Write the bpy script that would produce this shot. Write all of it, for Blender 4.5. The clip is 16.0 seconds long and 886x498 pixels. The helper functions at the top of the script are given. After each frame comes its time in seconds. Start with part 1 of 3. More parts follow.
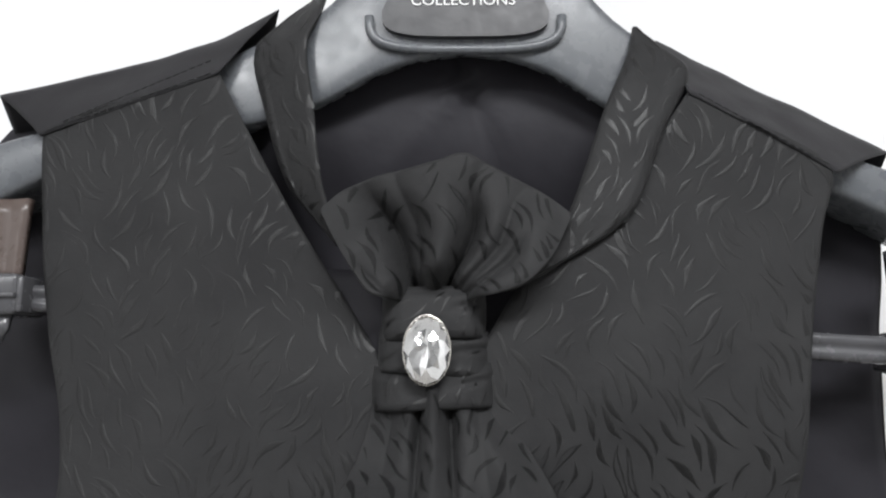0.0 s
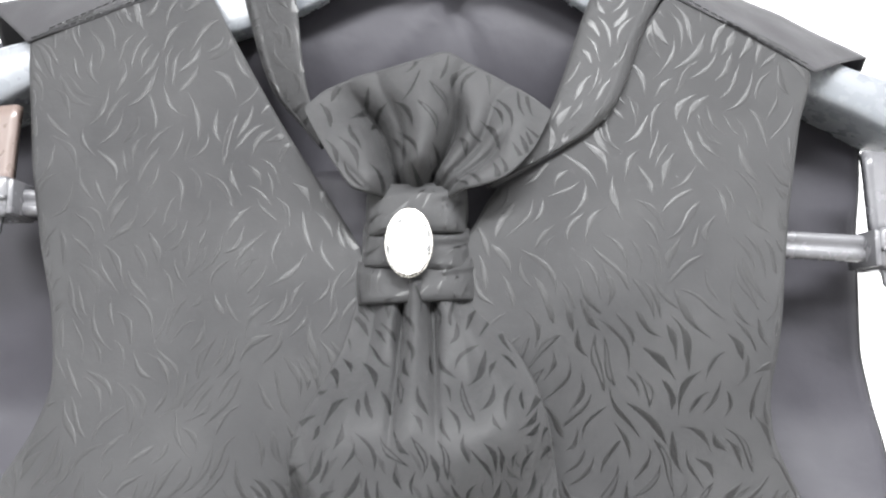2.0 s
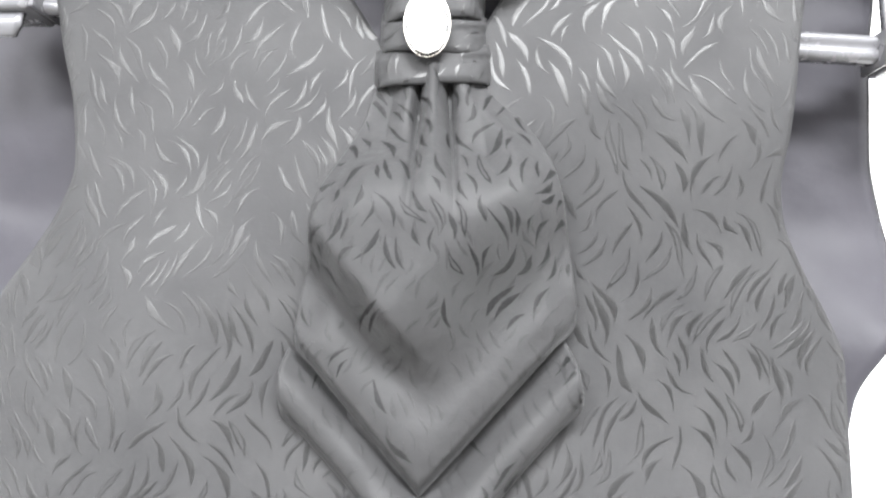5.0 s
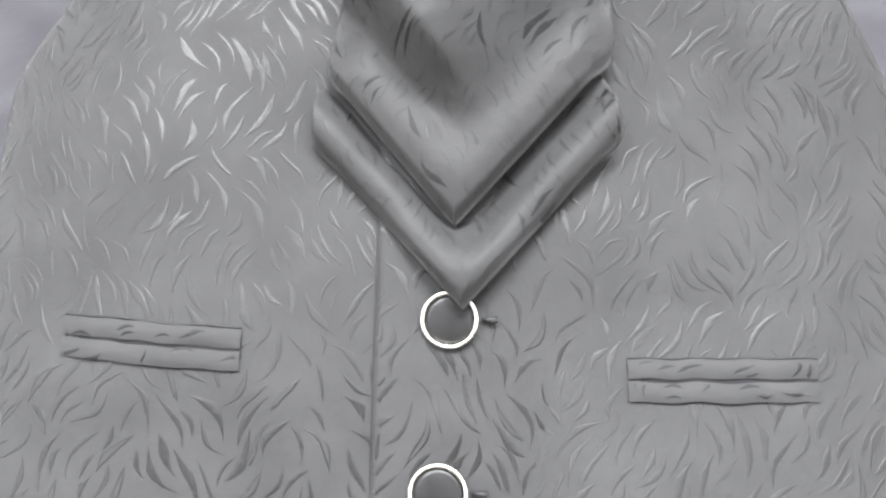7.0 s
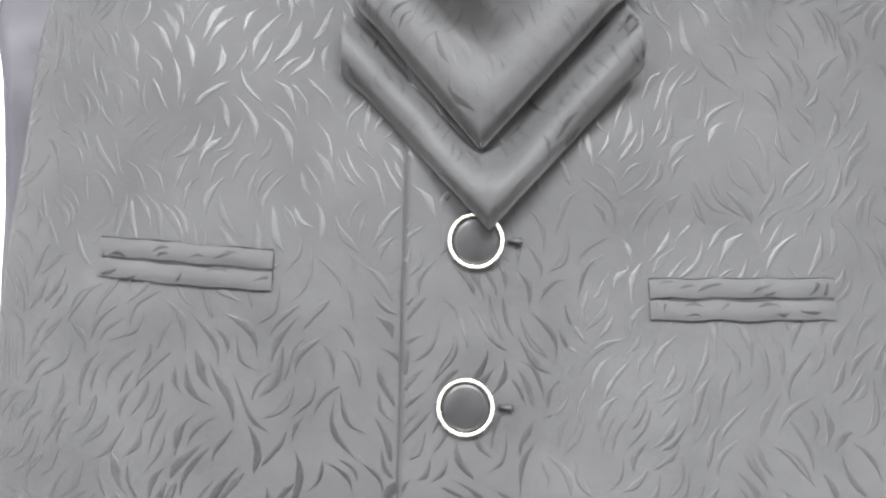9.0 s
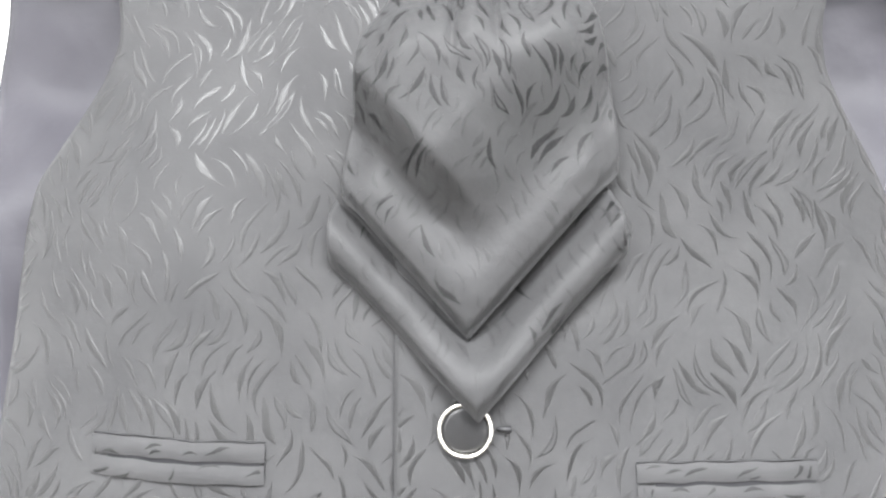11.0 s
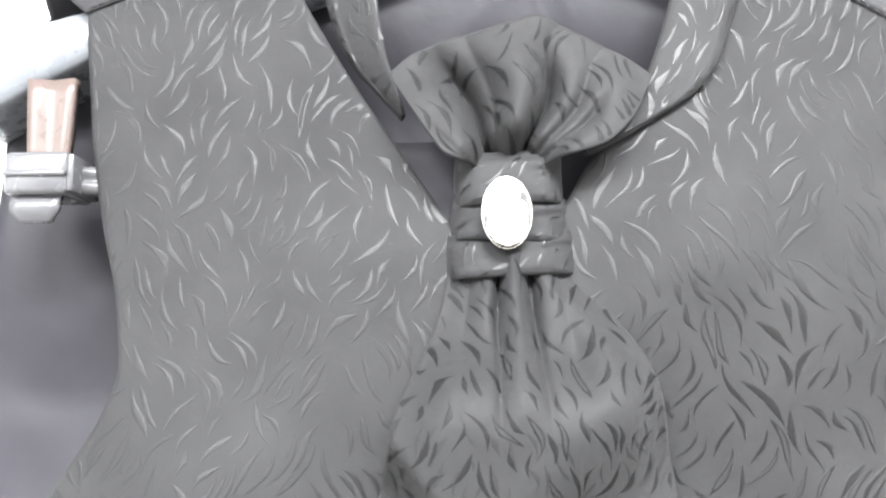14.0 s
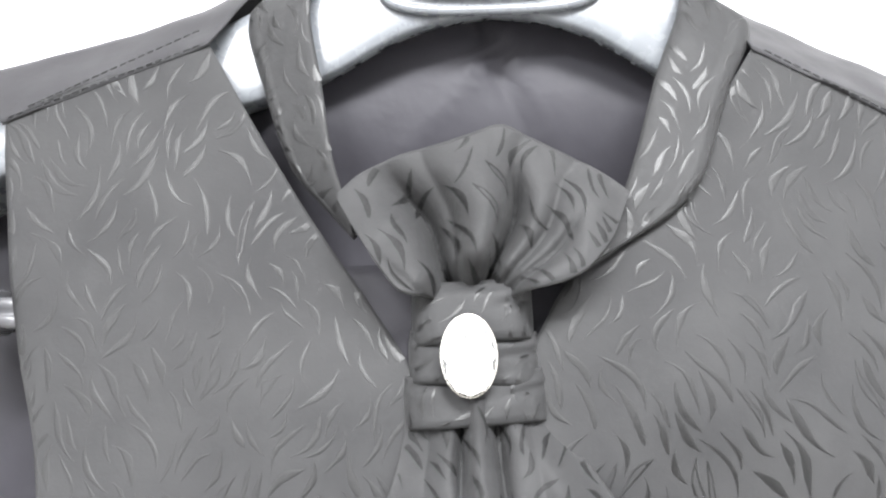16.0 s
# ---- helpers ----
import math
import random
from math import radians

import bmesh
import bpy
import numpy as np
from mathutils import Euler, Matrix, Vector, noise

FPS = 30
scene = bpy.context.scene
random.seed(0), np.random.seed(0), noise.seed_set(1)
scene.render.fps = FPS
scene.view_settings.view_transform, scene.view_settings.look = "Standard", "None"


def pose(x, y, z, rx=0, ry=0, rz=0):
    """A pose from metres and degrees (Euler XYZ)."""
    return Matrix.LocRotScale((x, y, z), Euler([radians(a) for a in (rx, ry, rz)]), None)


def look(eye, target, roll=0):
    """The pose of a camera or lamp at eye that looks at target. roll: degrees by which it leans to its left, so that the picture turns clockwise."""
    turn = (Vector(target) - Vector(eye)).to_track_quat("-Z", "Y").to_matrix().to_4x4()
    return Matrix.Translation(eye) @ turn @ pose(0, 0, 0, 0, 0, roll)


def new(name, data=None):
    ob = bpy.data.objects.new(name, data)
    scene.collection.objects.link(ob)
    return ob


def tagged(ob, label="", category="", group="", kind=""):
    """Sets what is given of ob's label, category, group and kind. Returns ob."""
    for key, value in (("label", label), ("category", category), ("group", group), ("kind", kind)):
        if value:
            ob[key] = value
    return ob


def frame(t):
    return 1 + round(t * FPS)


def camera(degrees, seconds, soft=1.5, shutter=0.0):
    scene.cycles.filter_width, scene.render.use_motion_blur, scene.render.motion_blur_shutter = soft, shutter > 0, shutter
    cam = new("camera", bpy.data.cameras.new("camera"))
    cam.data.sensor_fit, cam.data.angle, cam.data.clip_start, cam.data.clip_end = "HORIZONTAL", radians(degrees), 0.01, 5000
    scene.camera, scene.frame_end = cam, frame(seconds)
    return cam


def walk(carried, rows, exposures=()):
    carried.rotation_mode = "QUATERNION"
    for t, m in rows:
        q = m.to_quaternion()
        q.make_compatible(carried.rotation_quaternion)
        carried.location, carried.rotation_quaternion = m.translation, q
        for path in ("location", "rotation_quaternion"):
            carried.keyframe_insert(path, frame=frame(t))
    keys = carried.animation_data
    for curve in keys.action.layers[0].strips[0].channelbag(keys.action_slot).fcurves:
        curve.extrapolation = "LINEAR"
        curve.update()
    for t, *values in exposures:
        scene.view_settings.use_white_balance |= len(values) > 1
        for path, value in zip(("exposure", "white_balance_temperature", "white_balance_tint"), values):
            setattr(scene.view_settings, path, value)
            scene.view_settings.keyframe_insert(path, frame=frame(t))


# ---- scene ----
cam = camera(58.0, 16.0, soft=2.2)
PATH = [
    (0, (0.012, -0.315, 1.391), (-0.034, 1.661, 1.694), 0.3),
    (0.5, (0.02, -0.312, 1.388), (-0.009, 1.67, 1.651), -0.1),
    (1, (0.017, -0.31, 1.379), (-0.019, 1.673, 1.639), 0.1),
    (1.5, (0.021, -0.312, 1.367), (-0.003, 1.671, 1.624), 0.1),
    (2, (0.019, -0.317, 1.362), (-0.026, 1.669, 1.59), 0.1),
    (2.5, (0.016, -0.313, 1.342), (-0.027, 1.677, 1.533), 0.3),
    (3, (0.012, -0.317, 1.335), (-0.038, 1.674, 1.518), 0.5),
    (3.5, (0.003, -0.318, 1.328), (-0.043, 1.673, 1.511), 1.1),
    (4, (0.002, -0.312, 1.307), (-0.016, 1.681, 1.469), 1.1),
    (4.2, (0.004, -0.316, 1.31), (-0.013, 1.681, 1.427), 1.0),
    (6.3, (0.021, -0.314, 1.222), (-0.097, 1.670, 1.440), 0.7),
    (6.5, (0.019, -0.313, 1.213), (-0.099, 1.671, 1.43), 0.8),
    (7, (0.012, -0.303, 1.186), (-0.109, 1.685, 1.361), 0.8),
    (7.5, (0.009, -0.304, 1.178), (-0.119, 1.688, 1.313), 0.8),
    (8, (0.017, -0.306, 1.169), (-0.092, 1.689, 1.259), 1.1),
    (8.2, (0.011, -0.311, 1.168), (-0.106, 1.682, 1.288), 1.1),
    (10.3, (0.001, -0.307, 1.197), (-0.112, 1.69, 1.219), -0.2),
    (10.5, (0.005, -0.312, 1.217), (-0.106, 1.684, 1.278), -0.5),
    (11, (0.004, -0.317, 1.239), (-0.093, 1.678, 1.34), -0.5),
    (11.5, (0.0, -0.318, 1.254), (-0.098, 1.675, 1.391), -0.5),
    (12, (-0.010, -0.322, 1.258), (-0.048, 1.670, 1.508), -0.8),
    (12.5, (-0.012, -0.322, 1.267), (-0.052, 1.670, 1.573), -0.7),
    (13, (-0.010, -0.323, 1.290), (0.000, 1.668, 1.609), -1.0),
    (13.5, (-0.017, -0.315, 1.328), (-0.017, 1.663, 1.627), -0.5),
    (14, (-0.023, -0.296, 1.344), (-0.028, 1.682, 1.641), -0.7),
    (14.5, (-0.031, -0.283, 1.368), (-0.02, 1.684, 1.726), -0.5),
    (15, (-0.028, -0.274, 1.376), (-0.028, 1.7, 1.695), -0.8),
    (15.5, (-0.016, -0.271, 1.382), (-0.013, 1.7, 1.719), -1.5),
    (16, (-0.008, -0.27, 1.392), (-0.007, 1.705, 1.712), -1.9),
]
walk(cam, [(t, look(eye, target, roll)) for t, eye, target, roll in PATH],
     exposures=[(0.0, 0.1), (0.5, 0.85), (1.0, 1.54), (1.5, 1.94), (2.0, 2.24), (2.5, 2.42), (3.0, 2.6), (3.5, 2.68), (4.2, 2.73),
                (6.3, 2.70), (8.2, 2.74), (10.3, 2.85), (11.0, 2.85), (12.5, 2.58), (14.5, 2.52), (16.0, 2.36)])

# ---- world and light ----
world = bpy.data.worlds.new("room_air")
scene.world = world
world.use_nodes = True
world.node_tree.nodes["Background"].inputs[0].default_value = (0.8, 0.85, 1.0, 1)
world.node_tree.nodes["Background"].inputs[1].default_value = 0.05


def panel_lamp(name, m, sx, sy, power, colour):
    d = bpy.data.lights.new(name, "AREA")
    d.shape, d.size, d.size_y, d.energy, d.color = "RECTANGLE", sx, sy, power, colour
    ob = new(name, d)
    ob.matrix_world = m
    return ob


# unseen panels: first follows the shadows, second is added to brighten left weave marks
LAMPS = [(0.37, -1.5, 1.0, 0.6, 53.0), (-0.95, -2.2, 0.9, 0.55, 48.0)]
for lx, ly, sx, sy, power in LAMPS:
    tagged(panel_lamp("ceiling_lamp_light", pose(lx, ly, 2.53), sx, sy, power, (0.97, 0.98, 1.0)),
           "cool white light of an assumed ceiling panel, out of view", "light")


# ---- materials ----
def material(name):
    m = bpy.data.materials.new(name)
    m.use_nodes = True
    nt = m.node_tree
    b = nt.nodes["Principled BSDF"]
    return m, nt, b


def node(nt, kind, **values):
    n = nt.nodes.new(kind)
    for k, v in values.items():
        n.inputs[k.replace("_", " ")].default_value = v
    return n


def ramp(nt, source, lo, hi, a, b):
    r = nt.nodes.new("ShaderNodeMapRange")
    nt.links.new(source, r.inputs["Value"])
    for k, v in (("From Min", lo), ("From Max", hi), ("To Min", a), ("To Max", b)):
        r.inputs[k].default_value = v
    return r.outputs[0]


def two_tone(nt, b, lo, hi, scale, detail=6.0):
    """Base colour that drifts between lo and hi with soft noise."""
    tc = nt.nodes.new("ShaderNodeTexCoord")
    n = node(nt, "ShaderNodeTexNoise", Scale=scale, Detail=detail)
    nt.links.new(tc.outputs["Object"], n.inputs["Vector"])
    mix = nt.nodes.new("ShaderNodeMix")
    mix.data_type = "RGBA"
    mix.inputs["A"].default_value, mix.inputs["B"].default_value = (*lo, 1), (*hi, 1)
    nt.links.new(ramp(nt, n.outputs["Fac"], 0.3, 0.7, 0, 1), mix.inputs["Factor"])
    nt.links.new(mix.outputs["Result"], b.inputs["Base Color"])
    return tc, mix


def bump(nt, b, tc, parts_):
    """Sum of noise reliefs: (scale, height in metres)."""
    last = None
    for scale, height in parts_:
        n = node(nt, "ShaderNodeTexNoise", Scale=scale, Detail=3.0)
        nt.links.new(tc.outputs["Object"], n.inputs["Vector"])
        bp = node(nt, "ShaderNodeBump", Strength=1.0, Distance=height)
        nt.links.new(n.outputs["Fac"], bp.inputs["Height"])
        if last:
            nt.links.new(last.outputs[0], bp.inputs["Normal"])
        last = bp
    nt.links.new(last.outputs[0], b.inputs["Normal"])


def cloth(name, lo, hi, rough, spec, sheen, scale=18.0, relief=((1400.0, 0.00005), (25.0, 0.0006)), island=0.0):
    m, nt, b = material(name)
    tc, mix = two_tone(nt, b, lo, hi, scale)
    bump(nt, b, tc, relief)
    b.inputs["Roughness"].default_value = rough
    b.inputs["Specular IOR Level"].default_value = spec
    b.inputs["Sheen Weight"].default_value = sheen
    b.inputs["Sheen Roughness"].default_value = 0.5
    if island:
        g = nt.nodes.new("ShaderNodeNewGeometry")
        nt.links.new(ramp(nt, g.outputs["Random Per Island"], 0, 1, rough - island, rough + island), b.inputs["Roughness"])
    return m


def solid(name, lo, hi, rough, metal=0.0, scale=40.0, relief=((400.0, 0.00005),), spec=0.5, coat=0.0):
    m, nt, b = material(name)
    tc, mix = two_tone(nt, b, lo, hi, scale)
    bump(nt, b, tc, relief)
    n = node(nt, "ShaderNodeTexNoise", Scale=scale * 4, Detail=4.0)
    nt.links.new(tc.outputs["Object"], n.inputs["Vector"])
    nt.links.new(ramp(nt, n.outputs["Fac"], 0.3, 0.7, rough * 0.8, rough * 1.2), b.inputs["Roughness"])
    b.inputs["Metallic"].default_value = metal
    b.inputs["Specular IOR Level"].default_value = spec
    b.inputs["Coat Weight"].default_value = coat
    return m


GROUND = cloth("black_satin_weave", (0.0225, 0.0225, 0.0232), (0.0308, 0.0308, 0.0312), 0.68, 0.12, 0.0, scale=32.0, relief=((1400.0, 0.00005), (140.0, 0.00022), (25.0, 0.0007)))
CRAVAT = cloth("black_cravat_satin", (0.0205, 0.0205, 0.021), (0.0265, 0.0265, 0.027), 0.58, 0.12, 0.03, relief=((1400.0, 0.00005), (230.0, 0.00022), (80.0, 0.0005), (25.0, 0.0006)))
STROKE = cloth("black_raised_weave", (0.0020, 0.0020, 0.0021), (0.0040, 0.0040, 0.0041), 0.46, 0.38, 0.0, island=0.03, scale=900.0,
               relief=((2200.0, 0.00006), (260.0, 0.00014)))
# copy of the same weave; its missing highlight is set in colour and gloss
STROKE_LOW_SHEEN = cloth("black_raised_weave_low_sheen", (0.0062, 0.0062, 0.0063), (0.0110, 0.0110, 0.0112), 0.55, 0.14, 0.0, island=0.05, scale=900.0,
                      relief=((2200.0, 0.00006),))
LINING = cloth("plain_black_lining", (0.0200, 0.0192, 0.0232), (0.0255, 0.0247, 0.0292), 0.55, 0.16, 0.05, scale=30.0,
               relief=((1500.0, 0.00003), (45.0, 0.0008)))
YOKE = cloth("plain_black_satin", (0.0220, 0.0216, 0.0232), (0.0275, 0.0270, 0.0288), 0.62, 0.12, 0.02, scale=30.0,
             relief=((1500.0, 0.00003), (50.0, 0.0007)))
THREAD = cloth("black_thread", (0.008, 0.008, 0.009), (0.014, 0.014, 0.015), 0.6, 0.3, 0.0)
# near-black that stands for the shade inside the pocket opening
SLIT_SHADE = cloth("pocket_slit_shade", (0.006, 0.006, 0.007), (0.010, 0.010, 0.011), 0.8, 0.2, 0.0)
PLASTIC = solid("grey_hanger_plastic", (0.100, 0.107, 0.116), (0.119, 0.126, 0.135), 0.28, relief=((200.0, 0.00001),))
PLATE = solid("black_label_plastic", (0.02, 0.02, 0.022), (0.03, 0.03, 0.033), 0.4)
LETTER = solid("white_print", (0.75, 0.75, 0.74), (0.82, 0.82, 0.81), 0.5)
STROKE_FAINT = cloth("black_weave_mark_on_satin", (0.0165, 0.0165, 0.0168), (0.0215, 0.0215, 0.0219), 0.52, 0.14, 0.0, island=0.05, scale=900.0,
                     relief=((2200.0, 0.00006),))
CLEAR = solid("smoky_grey_clip_plastic", (0.06, 0.06, 0.064), (0.085, 0.085, 0.09), 0.25)
COPPER = solid("pinkish_beige_plastic", (0.085, 0.064, 0.056), (0.110, 0.084, 0.074), 0.3)
SILVER = solid("brushed_silver_metal", (0.52, 0.50, 0.46), (0.64, 0.62, 0.58), 0.25, metal=1.0, scale=300.0)
CRYSTAL = solid("silvered_crystal", (0.74, 0.74, 0.74), (0.90, 0.90, 0.89), 0.07, metal=0.88, relief=((40.0, 0.00001),))
DOME = solid("black_button_enamel", (0.007, 0.007, 0.0073), (0.012, 0.012, 0.0124), 0.4, spec=0.25)
PAINT = solid("white_wall_paint", (0.76, 0.76, 0.76), (0.82, 0.82, 0.82), 0.6, scale=3.0, relief=((300.0, 0.0002),))
CEILING = solid("white_ceiling_paint", (0.74, 0.74, 0.74), (0.80, 0.80, 0.80), 0.8, scale=3.0)
DARKWALL = solid("dark_grey_paint", (0.10, 0.10, 0.10), (0.13, 0.13, 0.13), 0.7, scale=3.0)
FLOORING = solid("grey_floor", (0.16, 0.15, 0.14), (0.24, 0.23, 0.21), 0.5, scale=5.0)


# ---- building helpers ----
def mesh_of(bm, name, origin):
    for v in bm.verts:
        v.co -= origin
    bm.normal_update()
    me = bpy.data.meshes.new(name)
    bm.to_mesh(me)
    bm.free()
    return me


def thing(name, base, label, category, **tags):
    ob = new(name)
    ob.empty_display_size = 0.02
    ob.location = base
    return tagged(ob, label, category, **tags)


def origin_of(ob):
    o = Vector((0, 0, 0))
    while ob:
        o += ob.location
        ob = ob.parent
    return o


def part(name, bm, mat, parent, label="", smooth=True, thick=0.0, kind=""):
    me = mesh_of(bm, name, origin_of(parent) if parent else Vector((0, 0, 0)))
    me.materials.append(mat)
    if smooth:
        me.polygons.foreach_set("use_smooth", [True] * len(me.polygons))
    ob = new(name, me)
    ob.parent = parent
    if thick:
        s = ob.modifiers.new("thickness", "SOLIDIFY")
        s.thickness, s.offset = thick, -1
    return tagged(ob, label, kind=kind)


def line(points):
    """Smooth curve through (s, value) pairs, monotone between them."""
    p = sorted(points)
    s, v = np.array([a for a, _ in p]), np.array([b for _, b in p])
    d = np.diff(v) / np.diff(s)
    m = np.r_[d[0], np.where(d[:-1] * d[1:] > 0, 2 * d[:-1] * d[1:] / (d[:-1] + d[1:] + 1e-12), 0), d[-1]]

    def at(q):
        q = min(max(q, s[0]), s[-1])
        k = min(int(np.searchsorted(s, q, "right")) - 1, len(s) - 2)
        h = s[k + 1] - s[k]
        u = (q - s[k]) / h
        return float(v[k] * (1 + 2 * u) * (1 - u) ** 2 + h * m[k] * u * (1 - u) ** 2
                     + v[k + 1] * u * u * (3 - 2 * u) + h * m[k + 1] * u * u * (u - 1))
    return at


def smooth(a, b, q):
    u = min(max((q - a) / (b - a), 0.0), 1.0)
    return u * u * (3 - 2 * u)


def bell(q, centre, width):
    return math.exp(-((q - centre) / width) ** 2)


def grid(bm, rows):
    vs = [[bm.verts.new(p) for p in row] for row in rows]
    for a, b in zip(vs, vs[1:]):
        for i in range(len(a) - 1):
            bm.faces.new((a[i], b[i], b[i + 1], a[i + 1]))
    return vs


class Sheet:
    """A cloth piece between two edges, left(z) and right(z), with depth y(x, z)."""

    def __init__(self, left, right, bottom, top, depth):
        self.left, self.right, self.bottom, self.top, self.depth = line(left), line(right), bottom, top, depth

    def inside(self, x, z, rim=0.0008):
        return self.bottom + rim < z < self.top - rim and self.left(z) + rim < x < self.right(z) - rim

    def mesh(self, nx, nz):
        bm = bmesh.new()
        rows = []
        for j in range(nz + 1):
            z = self.top + (self.bottom - self.top) * j / nz
            a, b = self.left(z), self.right(z)
            b = max(b, a + 0.0002)
            rows.append([(a + (b - a) * i / nx, self.depth(a + (b - a) * i / nx, z), z) for i in range(nx + 1)])
        grid(bm, rows)
        return bm


def strokes(sheet, seed, box, lean=0.0, step=(0.0044, 0.0057), size=(0.0140, 0.0230), width=0.0024, proud=0.00008, sparse=0.0, ridge=0.00006):
    """The raised brush-like marks of the weave: curved, pointed leaves with a soft ridge, often in pairs, that lie on a sheet."""
    rnd = random.Random(seed)
    verts, faces, taken = [], [], set()
    x0, x1, z0, z1 = box
    CELL = 0.00112
    SECTION = ((-1, 0.0), (-0.55, 0.75), (0.0, 1.0), (0.55, 0.75), (1, 0.0))

    def leaf(cx, cz, angle, length, bend, wide):
        run, n = [], 12
        s_bend = rnd.uniform(-0.55, 0.55)
        heavy = rnd.uniform(0.35, 0.65)
        for k in range(n + 1):
            u = k / n
            q = (u - 0.5) * length
            a = angle + bend * (u - 0.5) * 2 + s_bend * math.sin(u * math.pi * 2) * 0.5
            off = bend * length * 0.25 * (1 - (2 * u - 1) ** 2) + s_bend * length * 0.06 * math.sin(u * math.pi * 2)
            px = cx + math.sin(angle) * q + math.cos(angle) * off
            pz = cz + math.cos(angle) * q - math.sin(angle) * off
            v = u ** (math.log(0.5) / math.log(heavy))
            w = wide * (math.sin(math.pi * min(max(v, 0.015), 0.985)) ** 0.85) * 0.5 + 0.00006
            w *= 1 + 0.16 * math.sin(u * 9 + cx * 900) + 0.10 * math.sin(u * 31 + cz * 700)
            run.append((px, pz, math.cos(a), -math.sin(a), w))
        run = [r for r in run if sheet.inside(r[0], r[1], 0.0009)]
        if len(run) < 5:
            return
        cells = [(round(r[0] / CELL), round(r[1] / CELL)) for r in run]
        if any((a + i, b + j) in taken for a, b in cells for i in (-1, 0, 1) for j in (-1, 0, 1)):
            return
        taken.update(cells)
        first = len(verts)
        hollow = wide > 0.0018 and rnd.random() < 0.30
        high, tip = ridge * rnd.uniform(0.5, 1.4), rnd.uniform(-0.9, 0.9)
        for px, pz, nx, nz, w in run:
            full = min(1.0, w / 0.0009)
            for side, up in SECTION:
                qx, qz = px + nx * w * side, pz + nz * w * side
                verts.append((qx, sheet.depth(qx, qz) - proud - high * full * (up + 0.35 * tip * side * (1 if up else 0.5) + 0.18), qz))
        for k in range(len(run) - 1):
            for j in range(4):
                if hollow and j in (1, 2) and 2 <= k < len(run) - 3:
                    continue
                a = first + 5 * k + j
                faces.append((a, a + 1, a + 6, a + 5))
        for way in (-1, 1):
            first = len(verts)
            for px, pz, nx, nz, w in run:
                for side, lift in ((1.0, proud), (1.0 + 0.00022 / (w + 0.0002), -0.00003)):
                    qx, qz = px + nx * w * side * way, pz + nz * w * side * way
                    verts.append((qx, sheet.depth(qx, qz) - lift, qz))
            for k in range(len(run) - 1):
                a = first + 2 * k
                faces.append((a, a + 1, a + 3, a + 2) if way > 0 else (a + 1, a, a + 2, a + 3))

    z = z0
    odd = 0
    while z < z1:
        x = x0 + (odd % 2) * step[0] / 2
        odd += 1
        while x < x1:
            cx, cz = x + rnd.uniform(-0.35, 0.35) * step[0], z + rnd.uniform(-0.4, 0.4) * step[1]
            x += step[0]
            if rnd.random() < (0.93 if cz < sparse else 0.06):
                continue
            flow = noise.noise((cx * 34, cz * 30, seed * 3.7))
            angle = lean + (0.55 if flow > 0.0 else -0.45) + rnd.gauss(0, 0.17)
            length = rnd.uniform(*size)
            bend = rnd.choice((-1, 1)) * rnd.uniform(0.2, 0.8)
            wide = width * rnd.uniform(0.5, 1.2)
            leaf(cx, cz, angle, length, bend, wide)
            if rnd.random() < 0.7:
                d = rnd.uniform(0.0028, 0.0040) * rnd.choice((-1, 1))
                leaf(cx + math.cos(angle) * d, cz - math.sin(angle) * d - rnd.uniform(-0.003, 0.004), angle + rnd.gauss(0, 0.08),
                     length * rnd.uniform(0.6, 0.95), bend, wide * rnd.uniform(0.6, 1.0))
        z += step[1]
    me = bmesh.new()
    vs = [me.verts.new(v) for v in verts]
    for f in faces:
        me.faces.new([vs[i] for i in f])
    return me


def tube(points, radius, sides=6, closed_ends=True):
    """A round cord through the points; radius may be one number or one for each point."""
    bm = bmesh.new()
    pts = [Vector(p) for p in points]
    rings = []
    for i, p in enumerate(pts):
        d = (pts[min(i + 1, len(pts) - 1)] - pts[max(i - 1, 0)]).normalized()
        a = d.cross(Vector((0, 1, 0) if abs(d.y) < 0.9 else (1, 0, 0))).normalized()
        b = d.cross(a)
        r = radius[i] if isinstance(radius, (list, tuple)) else radius
        rings.append([bm.verts.new(p + (a * math.cos(t) + b * math.sin(t)) * r)
                      for t in (2 * math.pi * k / sides for k in range(sides))])
    for r, q in zip(rings, rings[1:]):
        for k in range(sides):
            bm.faces.new((r[k], r[(k + 1) % sides], q[(k + 1) % sides], q[k]))
    if closed_ends:
        bm.faces.new(rings[0][::-1])
        bm.faces.new(rings[-1])
    return bm


def rounded_box(x0, x1, y0, y1, z0, z1, r=0.0008, seg=2):
    bm = bmesh.new()
    bmesh.ops.create_cube(bm, size=1, matrix=Matrix.Translation(((x0 + x1) / 2, (y0 + y1) / 2, (z0 + z1) / 2))
                          @ Matrix.Diagonal((x1 - x0, y1 - y0, z1 - z0, 1)))
    bmesh.ops.bevel(bm, geom=bm.edges[:], offset=r, segments=seg, profile=0.5, affect="EDGES")
    return bm


def turn_about(bm, centre, degrees, axis="Y"):
    bmesh.ops.rotate(bm, cent=centre, matrix=Matrix.Rotation(radians(degrees), 3, axis), verts=bm.verts[:])
    return bm


# ---- the room ----
WALL = 0.13


def slab(name, x0, x1, y0, y1, z0, z1, mat, label, category):
    ob = part(name, rounded_box(x0, x1, y0, y1, z0, z1, 0.002, 1), mat, None, label, smooth=False, kind="structure")
    return tagged(ob, category=category)


